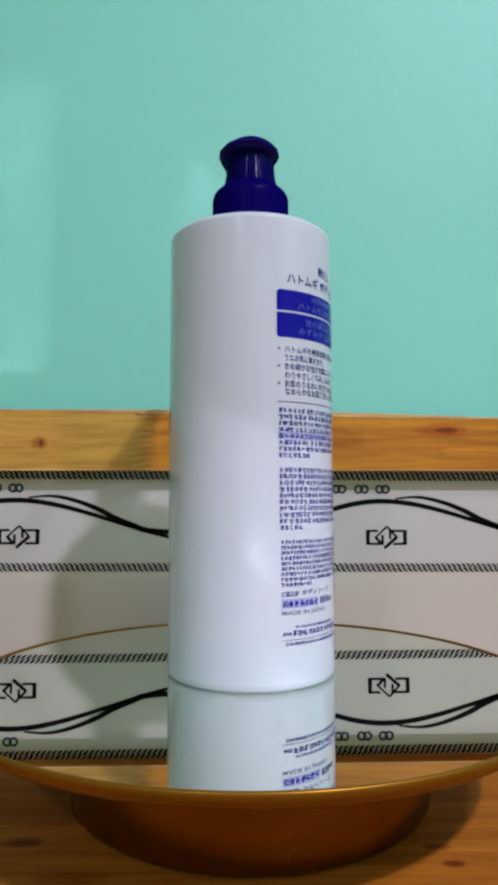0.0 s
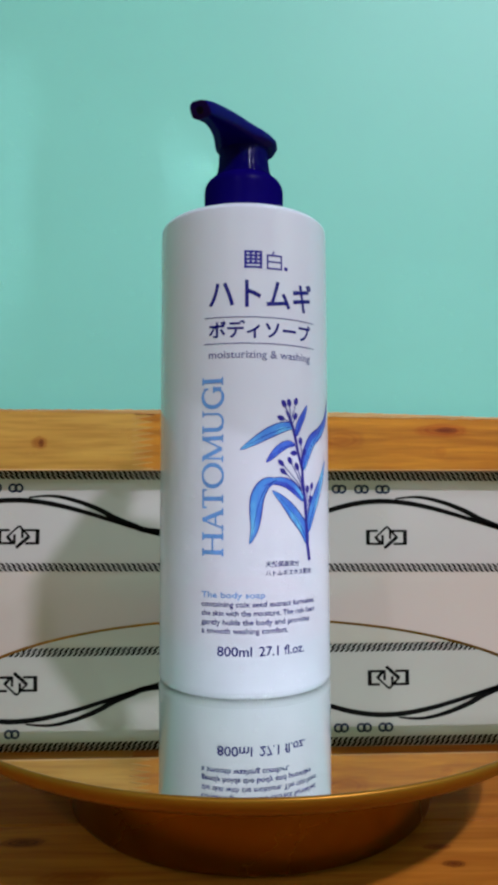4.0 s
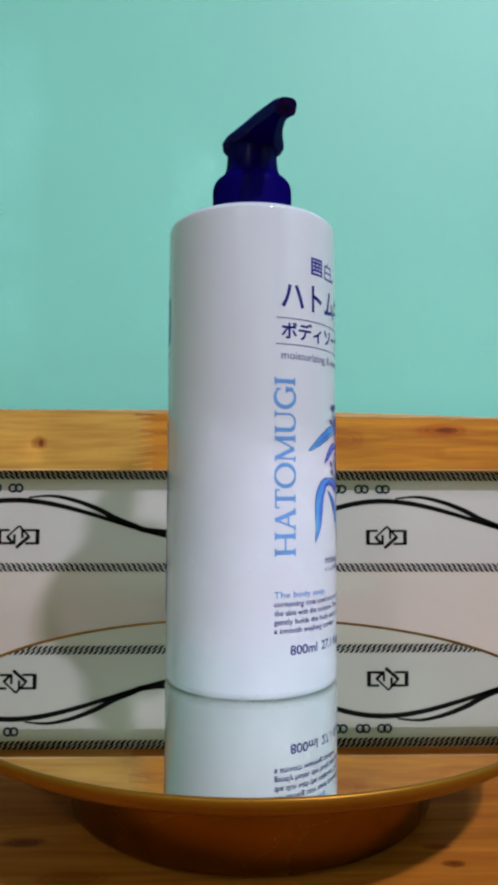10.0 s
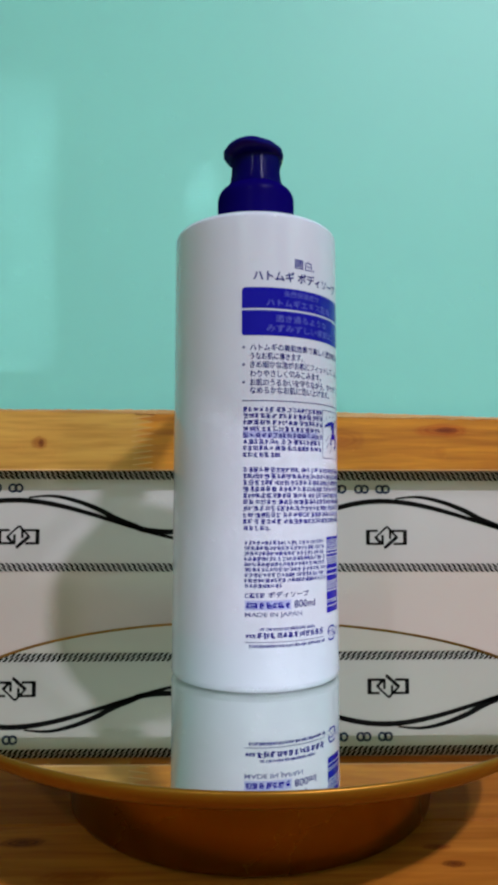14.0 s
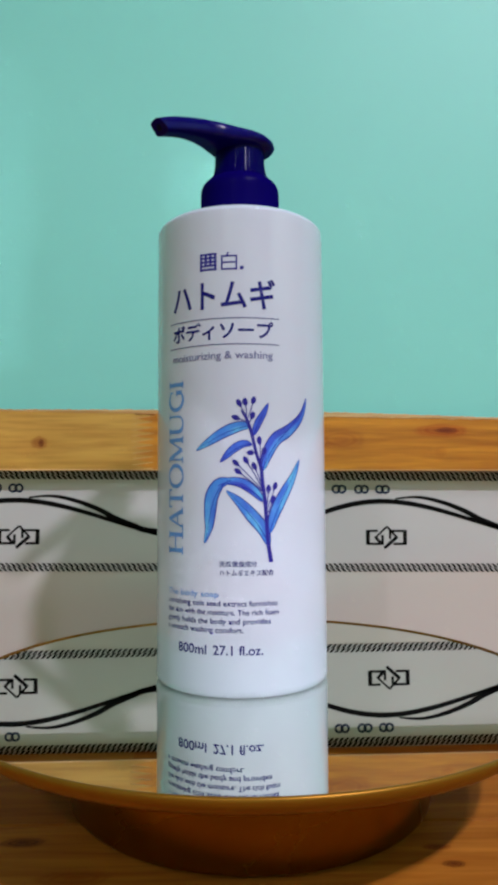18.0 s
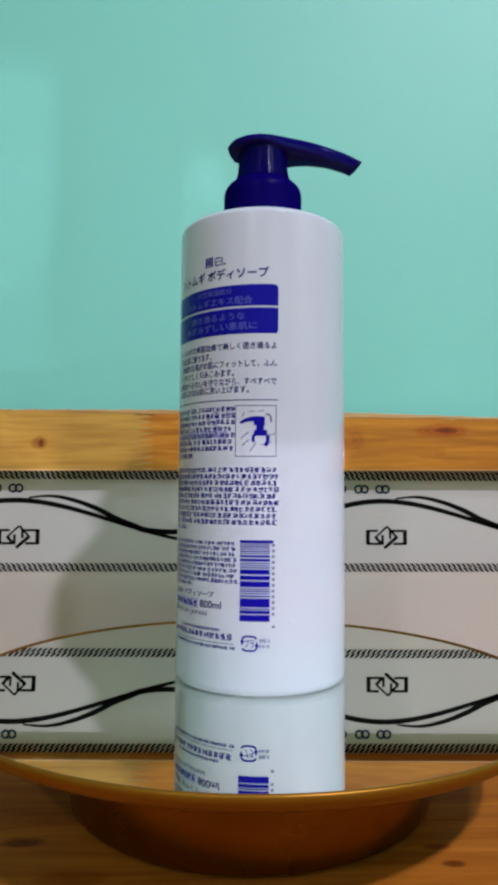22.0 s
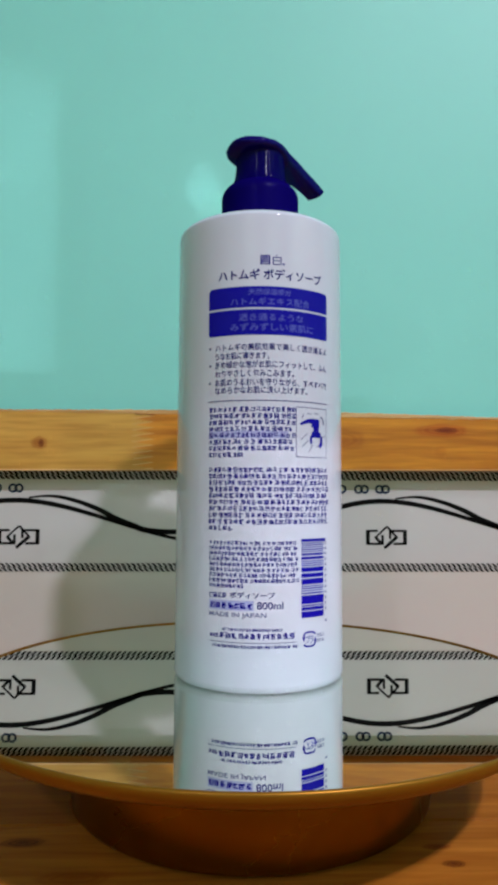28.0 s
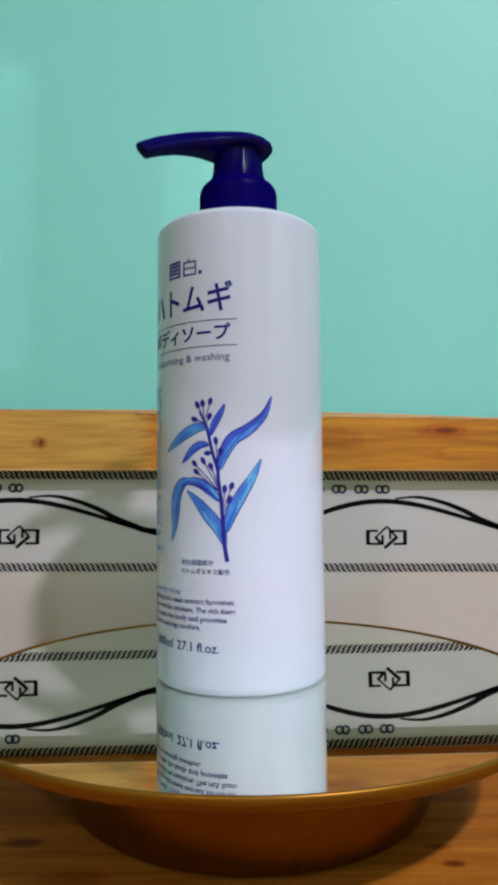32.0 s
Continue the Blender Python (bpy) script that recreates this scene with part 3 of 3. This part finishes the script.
def back_print(body):
    mid = -32.3
    X = lambda a: arc((a + 19.05) * 0.96)

    def words_at(words, a0, a1, *rest, **more):
        return lettering(words, mid + (a0 + 19.05) * 0.96, mid + (a1 + 19.05) * 0.96, *rest, **more)

    bm = bmesh.new()
    mark(bm, X(-19.5), 170.7, 4.0)
    printed("maker_mark", bm, FINE_INK, body, mid)
    words_at("ハトムギ ボディソープ", -56, 18.6, 164.5, 169.0, INK, body, bold=0.022)
    for z0, z1, up, down in ((153.1, 161.8, 1.7, 0.15), (141.9, 152.3, 0.15, 1.3)):
        bm = bmesh.new()
        round_panel(bm, X(-63.6), X(25.0), z0, z1, up, down)
        printed("colour_panel", bm, PANEL_INK, body, mid, 0.08)
    for words, a0, a1, z0, z1 in (("天然保湿成分", -35, -6, 158.2, 160.8), ("ハトムギエキス配合", -47, 8, 154.0, 157.2), ("透き通るような", -41, 3, 147.6, 150.6), ("みずみずしい素肌に", -47, 11, 143.5, 146.7)):
        words_at(words, a0, a1, z0, z1, DIM_INK, body, 0.16, bold=0.008)
    for words, a1, z in (("ハトムギの美肌効果で美しく透き通るよ", 24, 135.6), ("うなお肌に導きます。", -21, 132.0), ("きめ細かな泡がお肌にフィットして、ふん", 24, 128.5), ("わりやさしく包みこみます。", -4, 124.9), ("お肌のうるおいを守りながら、すべすべで", 24, 121.3), ("なめらかなお肌に洗い上げます。", 6, 118.1)):
        words_at(words, -58, a1, z, z + 3.0, INK, body, bold=0.012)
        if a1 == 24:
            bm = bmesh.new()
            quad(bm, X(-63), X(-61.4), z + 1, z + 2)
            printed("bullet", bm, GREY_INK, body, mid)
    bm = bmesh.new()
    quad(bm, X(-63.4), X(24.8), 115.1, 115.5)
    printed("rule", bm, GREY_INK, body, mid)
    # directions for use, too small to read
    def block(a0, a1, top, bottom, n, tall, last):
        bm = bmesh.new()
        for k in range(n):
            z = top - tall - (top - tall - bottom) * k / (n - 1)
            small_print(bm, a0, last if k == n - 1 else a1, z, tall)
        tagged(printed("small_print", bm, FINE_INK, body, mid), kind="stuff")
    bm = bmesh.new()
    quad(bm, X(-62.8), X(-8), 100.2, 103.2)
    printed("tinted_line", bm, PALE_INK, body, mid, 0.08)
    block(-62.8, -5, 113.0, 92.5, 8, 2.3, -38)
    block(-62.4, 23.5, 88.8, 63.4, 10, 2.25, -46)
    block(-61.6, -2.4, 59.6, 41.0, 9, 1.75, -38)
    # picture of the pump in a frame
    bm = bmesh.new()
    outline_box(bm, X(-2.8), X(24), 92.8, 113.2, 0.3)
    printed("picture_frame", bm, GREY_INK, body, mid)
    bm = bmesh.new()
    ribbon(bm, bezier([(X(0.6), 106.2), (X(5), 107.6), (X(9), 108.2), (X(16), 107.2)], 10), lambda k: 1.0 + 1.6 * k)
    quad(bm, X(9.4), X(16.6), 105.2, 108.4)
    quad(bm, X(11.0), X(16.0), 103.2, 105.3)
    quad(bm, X(9.6), X(18.0), 101.0, 103.3)
    ribbon(bm, bezier([(X(18.0), 101.6), (X(19.4), 98.6), (X(16.6), 97.2)], 8), 1.5)
    ribbon(bm, bezier([(X(9.8), 101.6), (X(8.4), 99.8), (X(9.6), 98.6)], 8), 1.2)
    printed("pump_picture", bm, PANEL_INK, body, mid)
    bm = bmesh.new()
    ribbon(bm, bezier([(X(17), 109.4), (X(21), 110), (X(20.5), 106.5)], 8), 0.7)
    for a, b, z0, z1 in ((1, 6, 100, 102.5), (2, 6.5, 97.2, 99.6), (7, 11, 95, 98.4), (14, 21, 97.4, 98.6), (18, 23, 101, 102), (2, 3, 108.5, 110.5), (6, 16, 110.6, 110.9)):
        ribbon(bm, [(X(a), z0), (X(b), z1)], 0.35)
    printed("picture_lines", bm, GREY_INK, body, mid)
    # code of bars
    z = 60.2
    for thick, gap in ((1.2, 0.35), (0.4, 0.35), (0.45, 0.4), (0.4, 0.45), (0.5, 0.4), (0.35, 0.5), (0.85, 0.5), (1.1, 0.5), (0.4, 0.45), (0.4, 0.4), (0.45, 0.45), (1.9, 0.5), (1.7, 0.45), (2.3, 0.5), (0.4, 0.4), (0.5, 0.45), (0.4, 0.5), (0.6, 0.5), (3.4, 0.45), (0.45, 0.3), (1.3, 0.4), (2.5, 0.3)):
        bm = bmesh.new()
        quad(bm, X(1.2), X(22.3 if z == 60.2 else 20.2), z - thick, z)
        printed("bar", bm, PANEL_INK, body, mid)
        z -= thick + gap
    bm = bmesh.new()
    for k in range(13):
        quad(bm, X(21.5), X(23.2), 57.8 - 2.2 * k, 58.9 - 2.2 * k)
    quad(bm, X(21.5), X(23.5), 26.6, 27.6)
    printed("code_digits", bm, GREY_INK, body, mid)
    bm = bmesh.new()
    cx, cz, wide, high = X(7.6), 20.6, X(12.2) - X(7.6), 2.75
    loop = [(cx + wide * math.copysign(abs(math.cos(a)) ** 0.5, math.cos(a)), cz + high * math.copysign(abs(math.sin(a)) ** 0.5, math.sin(a))) for a in [2 * math.pi * k / 48 for k in range(49)]]
    ribbon(bm, loop[3:24], 0.7)
    ribbon(bm, loop[27:48], 0.7)
    for k, turn in ((24, 1), (48, -1)):
        x, z = loop[k]
        ribbon(bm, [(x, z + 1.1 * turn), (x, z - 0.9 * turn)], lambda k: 1.5 * (1 - k) + 0.05)
    printed("recycling_mark", bm, PANEL_INK, body, mid)
    words_at("プラ", 4.6, 10.6, 19.0, 22.2, PANEL_INK, body, bold=0.012)
    bm = bmesh.new()
    for z in (19.0, 21.1):
        small_print(bm, 13.6, 20.6, z, 1.5)
    tagged(printed("small_print", bm, GREY_INK, body, mid), kind="stuff")
    # lower lines
    bm = bmesh.new()
    small_print(bm, -61.2, -49, 37.0, 2.2)
    small_print(bm, -52, -12, 24.4, 1.3)
    small_print(bm, -60.8, -55, 21.7, 1.6)
    small_print(bm, -53.5, -4.5, 21.4, 2.5)
    small_print(bm, -60.8, -2.4, 17.8, 1.4, 0.95)
    tagged(printed("small_print", bm, FINE_INK, body, mid), kind="stuff")
    words_at("ボディソープ", -46, -17, 37.2, 39.6, INK, body, bold=0.014)
    bm = bmesh.new()
    quad(bm, X(-61.2), X(-30.5), 32.4, 36.2)
    printed("shaded_bar", bm, PALE_INK, body, mid, 0.08)
    bm = bmesh.new()
    small_print(bm, -60.4, -31, 33.0, 2.5)
    tagged(printed("small_print", bm, PANEL_INK, body, mid, 0.16), kind="stuff")
    words_at("800ml", -28.5, -11.5, 33.0, 35.9, INK, body, bold=0.01)
    words_at("MADE IN JAPAN", -61, -22.5, 29.3, 31.6, GREY_INK, body, bold=0.012)
    bm = bmesh.new()
    quad(bm, X(-61), X(-2.5), 19.9, 20.15)
    printed("rule", bm, GREY_INK, body, mid)


def serif_word(body):
    """The word HATOMUGI in light blue serif capitals, reading upwards."""
    bm = bmesh.new()
    tall = arc(13.3)            # height of the capitals, across the arc
    T, S = 1.65, 0.72            # thick and thin strokes
    base, x = arc(109.2 - 130), 54.4

    def s(points, w, ox):
        # letter space (along, up) to (arc, height): up points to smaller arc
        fine = []
        for (u0, v0), (u1, v1) in zip(points, points[1:]):
            n = max(1, int(math.hypot(u1 - u0, (v1 - v0) * tall) / 0.9))
            fine += [(u0 + (u1 - u0) * k / n, v0 + (v1 - v0) * k / n) for k in range(n)]
        fine.append(points[-1])
        ribbon(bm, [(base - v * tall, ox + u) for u, v in fine], w)

    def serif(u, v, ox, w=3.0):
        s([(u - w / 2, v), (u + w / 2, v)], S, ox)

    def curve(points, ox, wide):
        s(bezier(points, 20), wide, ox)

    def H(o):
        for u in (1.6, 7.8):
            s([(u, 0), (u, 1)], T, o), serif(u, 0.02, o), serif(u, 0.98, o)
        s([(1.6, 0.5), (7.8, 0.5)], S, o)

    def A(o):
        s([(1.2, 0), (4.4, 1)], S, o), s([(4.2, 1), (7.6, 0)], T, o), s([(2.4, 0.35), (6.4, 0.35)], S, o)
        serif(1.2, 0.02, o, 2.4), serif(7.6, 0.02, o, 2.8)

    def Tt(o):
        s([(4.2, 0), (4.2, 1)], T, o), serif(4.2, 0.02, o), s([(0.6, 0.97), (7.8, 0.97)], S, o)
        for u in (0.8, 7.6):
            s([(u, 0.78), (u, 0.99)], S, o)

    def O(o, cx=4.8, r=4.2):
        loop = [(cx + r * math.cos(a), 0.5 + 0.5 * math.sin(a)) for a in [2 * math.pi * k / 40 for k in range(41)]]
        s(loop, lambda k: S + (T - S) * abs(math.cos(2 * math.pi * k)), o)

    def Mm(o):
        s([(1.6, 0), (1.8, 1)], S, o), s([(1.8, 1), (5.6, 0.05)], T, o), s([(5.6, 0.05), (9.4, 1)], S, o), s([(9.4, 1), (9.6, 0)], T, o)
        serif(1.5, 0.02, o, 2.4), serif(9.6, 0.02, o), serif(1.5, 0.98, o, 1.8), serif(9.7, 0.98, o, 1.8)

    def Uu(o):
        line = [(1.6, 1), (1.6, 0.35)] + [(4.7 - 3.1 * math.cos(a), 0.3 - 0.3 * math.sin(a)) for a in [math.pi * k / 14 for k in range(15)]] + [(7.8, 0.35), (7.8, 1)]
        s(line, lambda k: T if k < 0.4 else S + 0.1, o), serif(1.6, 0.98, o), serif(7.8, 0.98, o, 2.4)

    def G(o):
        loop = [(4.8 + 4.0 * math.cos(a), 0.5 + 0.5 * math.sin(a)) for a in [math.radians(42 + 276 * k / 36) for k in range(37)]]
        s(loop, lambda k: S + (T - S) * max(0.0, math.sin(math.pi * k)), o)
        s([(7.8, 0.08), (7.8, 0.42)], T, o), serif(7.6, 0.44, o, 2.6), s([(7.9, 0.72), (7.9, 0.95)], S, o)

    def I(o):
        s([(1.6, 0), (1.6, 1)], T, o), serif(1.6, 0.02, o), serif(1.6, 0.98, o)

    o = x
    for letter, step in ((H, 10.0), (A, 8.6), (Tt, 8.6), (O, 10.0), (Mm, 11.6), (Uu, 10.0), (G, 9.6), (I, 3.2)):
        letter(o)
        o += step * 0.974
    printed("lettering", bm, SKY_INK, body, 129.5, 0.12, "light blue serif capitals reading upwards")


def front_print(body):
    mid = 130.0
    X = lambda a: arc(a - 130)

    def words_at(words, a0, a1, *rest, **more):
        return lettering(words, a0 - 0.5, a1 - 0.5, *rest, **more)

    bm = bmesh.new()
    mark(bm, X(135), 167.2, 7.2)
    printed("maker_mark", bm, FINE_INK, body, mid)
    words_at("ハトムギ", 100, 171, 151.3, 163.6, INK, body, bold=0.018)
    words_at("ボディソープ", 100, 169.5, 139.4, 146.6, INK, body, bold=0.022)
    bm = bmesh.new()
    quad(bm, X(96.5), X(173), 147.6, 148.0)
    printed("rule", bm, GREY_INK, body, mid)
    bm = bmesh.new()
    quad(bm, X(96), X(173), 137.2, 137.6)
    printed("rule", bm, GREY_INK, body, mid)
    words_at("moisturizing & washing", 100, 169, 130.6, 134.6, GREY_INK, body, bold=0.008)
    serif_word(body)
    # spray of leaves
    leaves = [([(161.5, 87.5), (164.2, 93.6), (170, 99.8), (179.5, 103.6), (189.6, 109.5), (194.8, 117.2)], 4.6, ROYAL, LEAF), ([(165.4, 63), (168.5, 70), (174.8, 77.6), (182, 84.8), (187.7, 92)], 4.3, LEAF, AQUA),
              ([(154.5, 105), (147, 104.8), (137.4, 102.4), (127.4, 98.7), (119.2, 95.6)], 3.9, LEAF, AQUA), ([(155, 97.6), (149.6, 98), (143.5, 96), (138.6, 93), (135.1, 90.8)], 2.9, ROYAL, ROYAL), ([(155.8, 101.2), (158.3, 105.7), (162.4, 110.2), (165.3, 114)], 2.6, ROYAL, ROYAL),
              ([(161.8, 75.4), (156.3, 79.4), (148.6, 82.7), (140, 83.4), (133.5, 81.6)], 3.5, ROYAL, LEAF), ([(142, 83.9), (134.6, 82.4), (129.8, 77.5), (128.6, 71), (127.8, 65), (124.8, 59.2)], 4.9, LEAF, AQUA), ([(165.2, 58.2), (161.5, 64.6), (154.5, 70.1), (146.8, 75.5), (138.9, 79.8)], 4.6, AQUA, LEAF)]
    for points, wide, shade, light in leaves:
        bm = bmesh.new()
        leaf_shape(bm, points, wide, 1.06)
        printed("leaf_outline", bm, FINE_INK, body, mid, 0.07)
        bm = bmesh.new()
        leaf_shape(bm, points, wide * 0.9)
        printed("leaf", bm, shade, body, mid, 0.11)
        bm = bmesh.new()
        leaf_shape(bm, points, wide * 0.9, half=True)
        printed("leaf_light_side", bm, light, body, mid, 0.125)
        bm = bmesh.new()
        ribbon(bm, bezier([(X(a), h) for a, h in points], 16), lambda k: 0.35 * (1 - 0.7 * k))
        printed("leaf_vein", bm, PANEL_INK, body, mid, 0.14)
    bm = bmesh.new()
    ribbon(bm, smooth_profile([(X(a), h) for a, h in ((166.4, 52.0), (164.5, 59.6), (163.8, 66.2), (162.8, 74.9), (161.1, 83.7), (160.5, 88.1), (157.3, 94.7), (154.9, 101.3), (152.2, 106.8), (148.8, 111.2))], 6), lambda k: 1.7 - 0.6 * k)
    printed("stem", bm, FINE_INK, body, mid, 0.15)
    stalks = [((151, 108.5), (145.7, 115.4)), ((151.5, 108.5), (150.2, 116)), ((152.3, 108), (156.4, 116.6)), ((152, 106.5), (142.4, 108.8)), ((152.6, 105.5), (156, 110.6)), ((160, 91), (159, 101)), ((160.3, 89.5), (162.6, 96.8)),
              ((157.5, 94.5), (151.4, 94.5)), ((160.8, 80), (142.9, 91.8)), ((160.8, 79.5), (144, 88.3)), ((161, 80.5), (149.6, 93)), ((161, 81), (155, 90.8)), ((163.2, 72), (165.1, 82)), ((163.2, 71.5), (170, 83)), ((163.6, 70), (168.6, 77.8))]
    for (a0, h0), (a1, h1) in stalks:
        bm = bmesh.new()
        long = 1 - min(0.75, 3.2 / math.hypot(arc(a1 - a0), h1 - h0))
        line = bezier([(X(a0), h0), (X((a0 + a1) / 2 + 0.8), (h0 + h1) / 2), (X(a1), h1)], 14)
        ribbon(bm, line, lambda k: 0.4 + (1.7 * math.sin(math.pi * min(1, (k - long) / (1 - long))) ** 0.7 if k > long else 0))
        printed("bud", bm, FINE_INK, body, mid, 0.17)
    words_at("天然保湿成分", 135, 158, 50.3, 52.6, INK, body, bold=0.01)
    words_at("ハトムギエキス配合", 135, 168.5, 46.9, 49.2, INK, body, bold=0.01)
    words_at("The body soap", 95.3, 134.7, 37.9, 41.0, SKY_INK, body, bold=0.006)
    for words, a1, z in (("containing coix seed extract furnishes", 170.8, 35.0), ("the skin with the moisture. The rich foam", 171.6, 31.6), ("gently holds the body and provides", 166.4, 28.2), ("a smooth washing comfort.", 149.5, 24.9)):
        words_at(words, 95.3, a1, z - 0.4, z + 2.4, INK, body, bold=0.008, gauge="lg")
    words_at("800ml", 105.6, 126.6, 16.7, 20.4, INK, body, bold=0.01)
    words_at("27.1 fl.oz.", 131, 161.5, 16.7, 20.4, INK, body, bold=0.01)


def pump_head(parent):
    """Rounded cap that runs out into a drooping spout, lofted along the spout's way."""
    bm = bmesh.new()
    sections = [  # reach at the top, reach at the foot, half width, top, foot
        (-15.1, -14.7, 1.6, 234.9, 233.9), (-14.2, -13.5, 5.2, 236.0, 232.5), (-12.1, -11.3, 8.9, 237.4, 230.9), (-7.7, -7.5, 12.1, 238.5, 230.4), (-2, -2, 13.9, 239.0, 230.2), (3.1, 3.1, 13.5, 239.1, 229.8),
        (7.9, 7.9, 11.7, 239.1, 229.6), (12.9, 12.4, 9.6, 238.95, 229.6), (17.9, 17.4, 7.9, 238.65, 230.3), (24.6, 23.1, 6.2, 237.85, 230.3), (31.5, 30, 4.8, 236.65, 229.5), (38, 35.5, 4.3, 234.95, 228.3), (42.9, 39.4, 4.2, 233.0, 227.2), (46.3, 42.1, 4.3, 231.4, 226.3), (46.9, 42.6, 3.9, 231.2, 226.6)]
    n = 32
    rings = []
    for i, (rt, rb_, w, zt, zb) in enumerate(sections):
        ring = []
        spout = min(1.0, max(0.0, (i - 4) / 5))
        p, mid = 1.1 - 0.48 * spout, 0.415 - 0.06 * spout
        for k in range(n):
            a = 2 * math.pi * k / n
            c, s_ = math.cos(a), math.sin(a)
            u, v = abs(c) ** p * (1 if c > 0 else -1), abs(s_) ** p
            if s_ < 0:
                u, v = abs(c) ** (0.9 - 0.25 * spout) * (1 if c > 0 else -1), -abs(s_) ** (0.9 - 0.2 * spout)
            f = mid + (1 - mid) * v if v > 0 else mid + mid * v
            ring.append(bm.verts.new(((rb_ + (rt - rb_) * f - 0.88) * U, (u * w + 0.79) * U, (zb + (zt - zb) * f) * U)))
        rings.append(ring)
    for a, b in zip(rings, rings[1:]):
        for i in range(n):
            bm.faces.new((a[i], a[(i + 1) % n], b[(i + 1) % n], b[i]))
    bm.faces.new(rings[0])
    end = bm.faces.new(list(reversed(rings[-1])))
    ob = part("pump_head", bm, PUMP, parent, "dark navy pump head with a drooping spout", smooth=45)
    ob.rotation_euler = (0, 0, radians(97.65))
    hole = lathe([(0, -0.3), (1.5, -0.3), (1.5, 0.15), (1.25, 0.25), (0, 0.2)], 24)
    opening = part("spout_opening", hole, DARK, ob, "dark spout opening", smooth=40)
    opening.matrix_local = Matrix.Translation((43.7 * U, 0.79 * U, 228.6 * U)) @ Matrix.Rotation(radians(121), 4, "Y")
    return ob


def pump_bottle():
    ob = thing("pump_bottle", "white plastic body soap pump bottle with navy pump and blue print", "bottle")
    side = [(shell(h), h) for h in (6, 40, 100, 160, 184)]
    round_off = [(14 + 22.3 * math.cos(a) ** (2 / 3), 190 + 6.0 * math.sin(a) ** (2 / 3)) for a in [math.pi / 2 * k / 14 for k in range(14)]]
    profile = smooth_profile([(0, 1.2), (24, 1.2), (32, 0.4), (34.4, 0.05), (35.6, 0.35), (36.35, 1.2), (36.75, 2.8), *side, (36.36, 188), *round_off, (14, 196), (0, 196)], 5)
    body = part("body", lathe(profile, 160), PLASTIC, ob, "glossy white cylindrical plastic body", smooth=50)
    part("pump_collar", lathe(smooth_profile([(14.8, 195.0), (17.2, 195.2), (17.5, 195.8), (17.5, 203), (17.5, 208), (17.5, 211.6), (17.1, 213.6), (16.2, 215.2), (14.9, 216.4), (13.7, 217.2), (12.4, 217.8), (0, 217.9)], 4), 96), SATIN, ob, smooth=40)
    part("pump_neck", lathe(smooth_profile([(13.6, 217.0), (12.9, 218.2), (12.2, 219.8), (11.6, 222.0), (11.2, 225), (11.05, 228.5), (11.1, 230.5), (11.4, 232), (11.9, 233.5)], 4), 96), NECK, ob, smooth=40)
    pump_head(ob)
    back_print(body)
    front_print(body)
    return ob


setting()
ceiling_lamps()
tile_wall()
rail()
table()
PLATE = turntable()
BOTTLE = pump_bottle()


def motions():
    times = [k * 0.25 for k in range(129)]
    walk(PLATE, [(t, plate_pose(t)) for t in times])
    walk(BOTTLE, [(t, plate_pose(t) @ Matrix.Translation(SEAT)) for t in times])


motions()
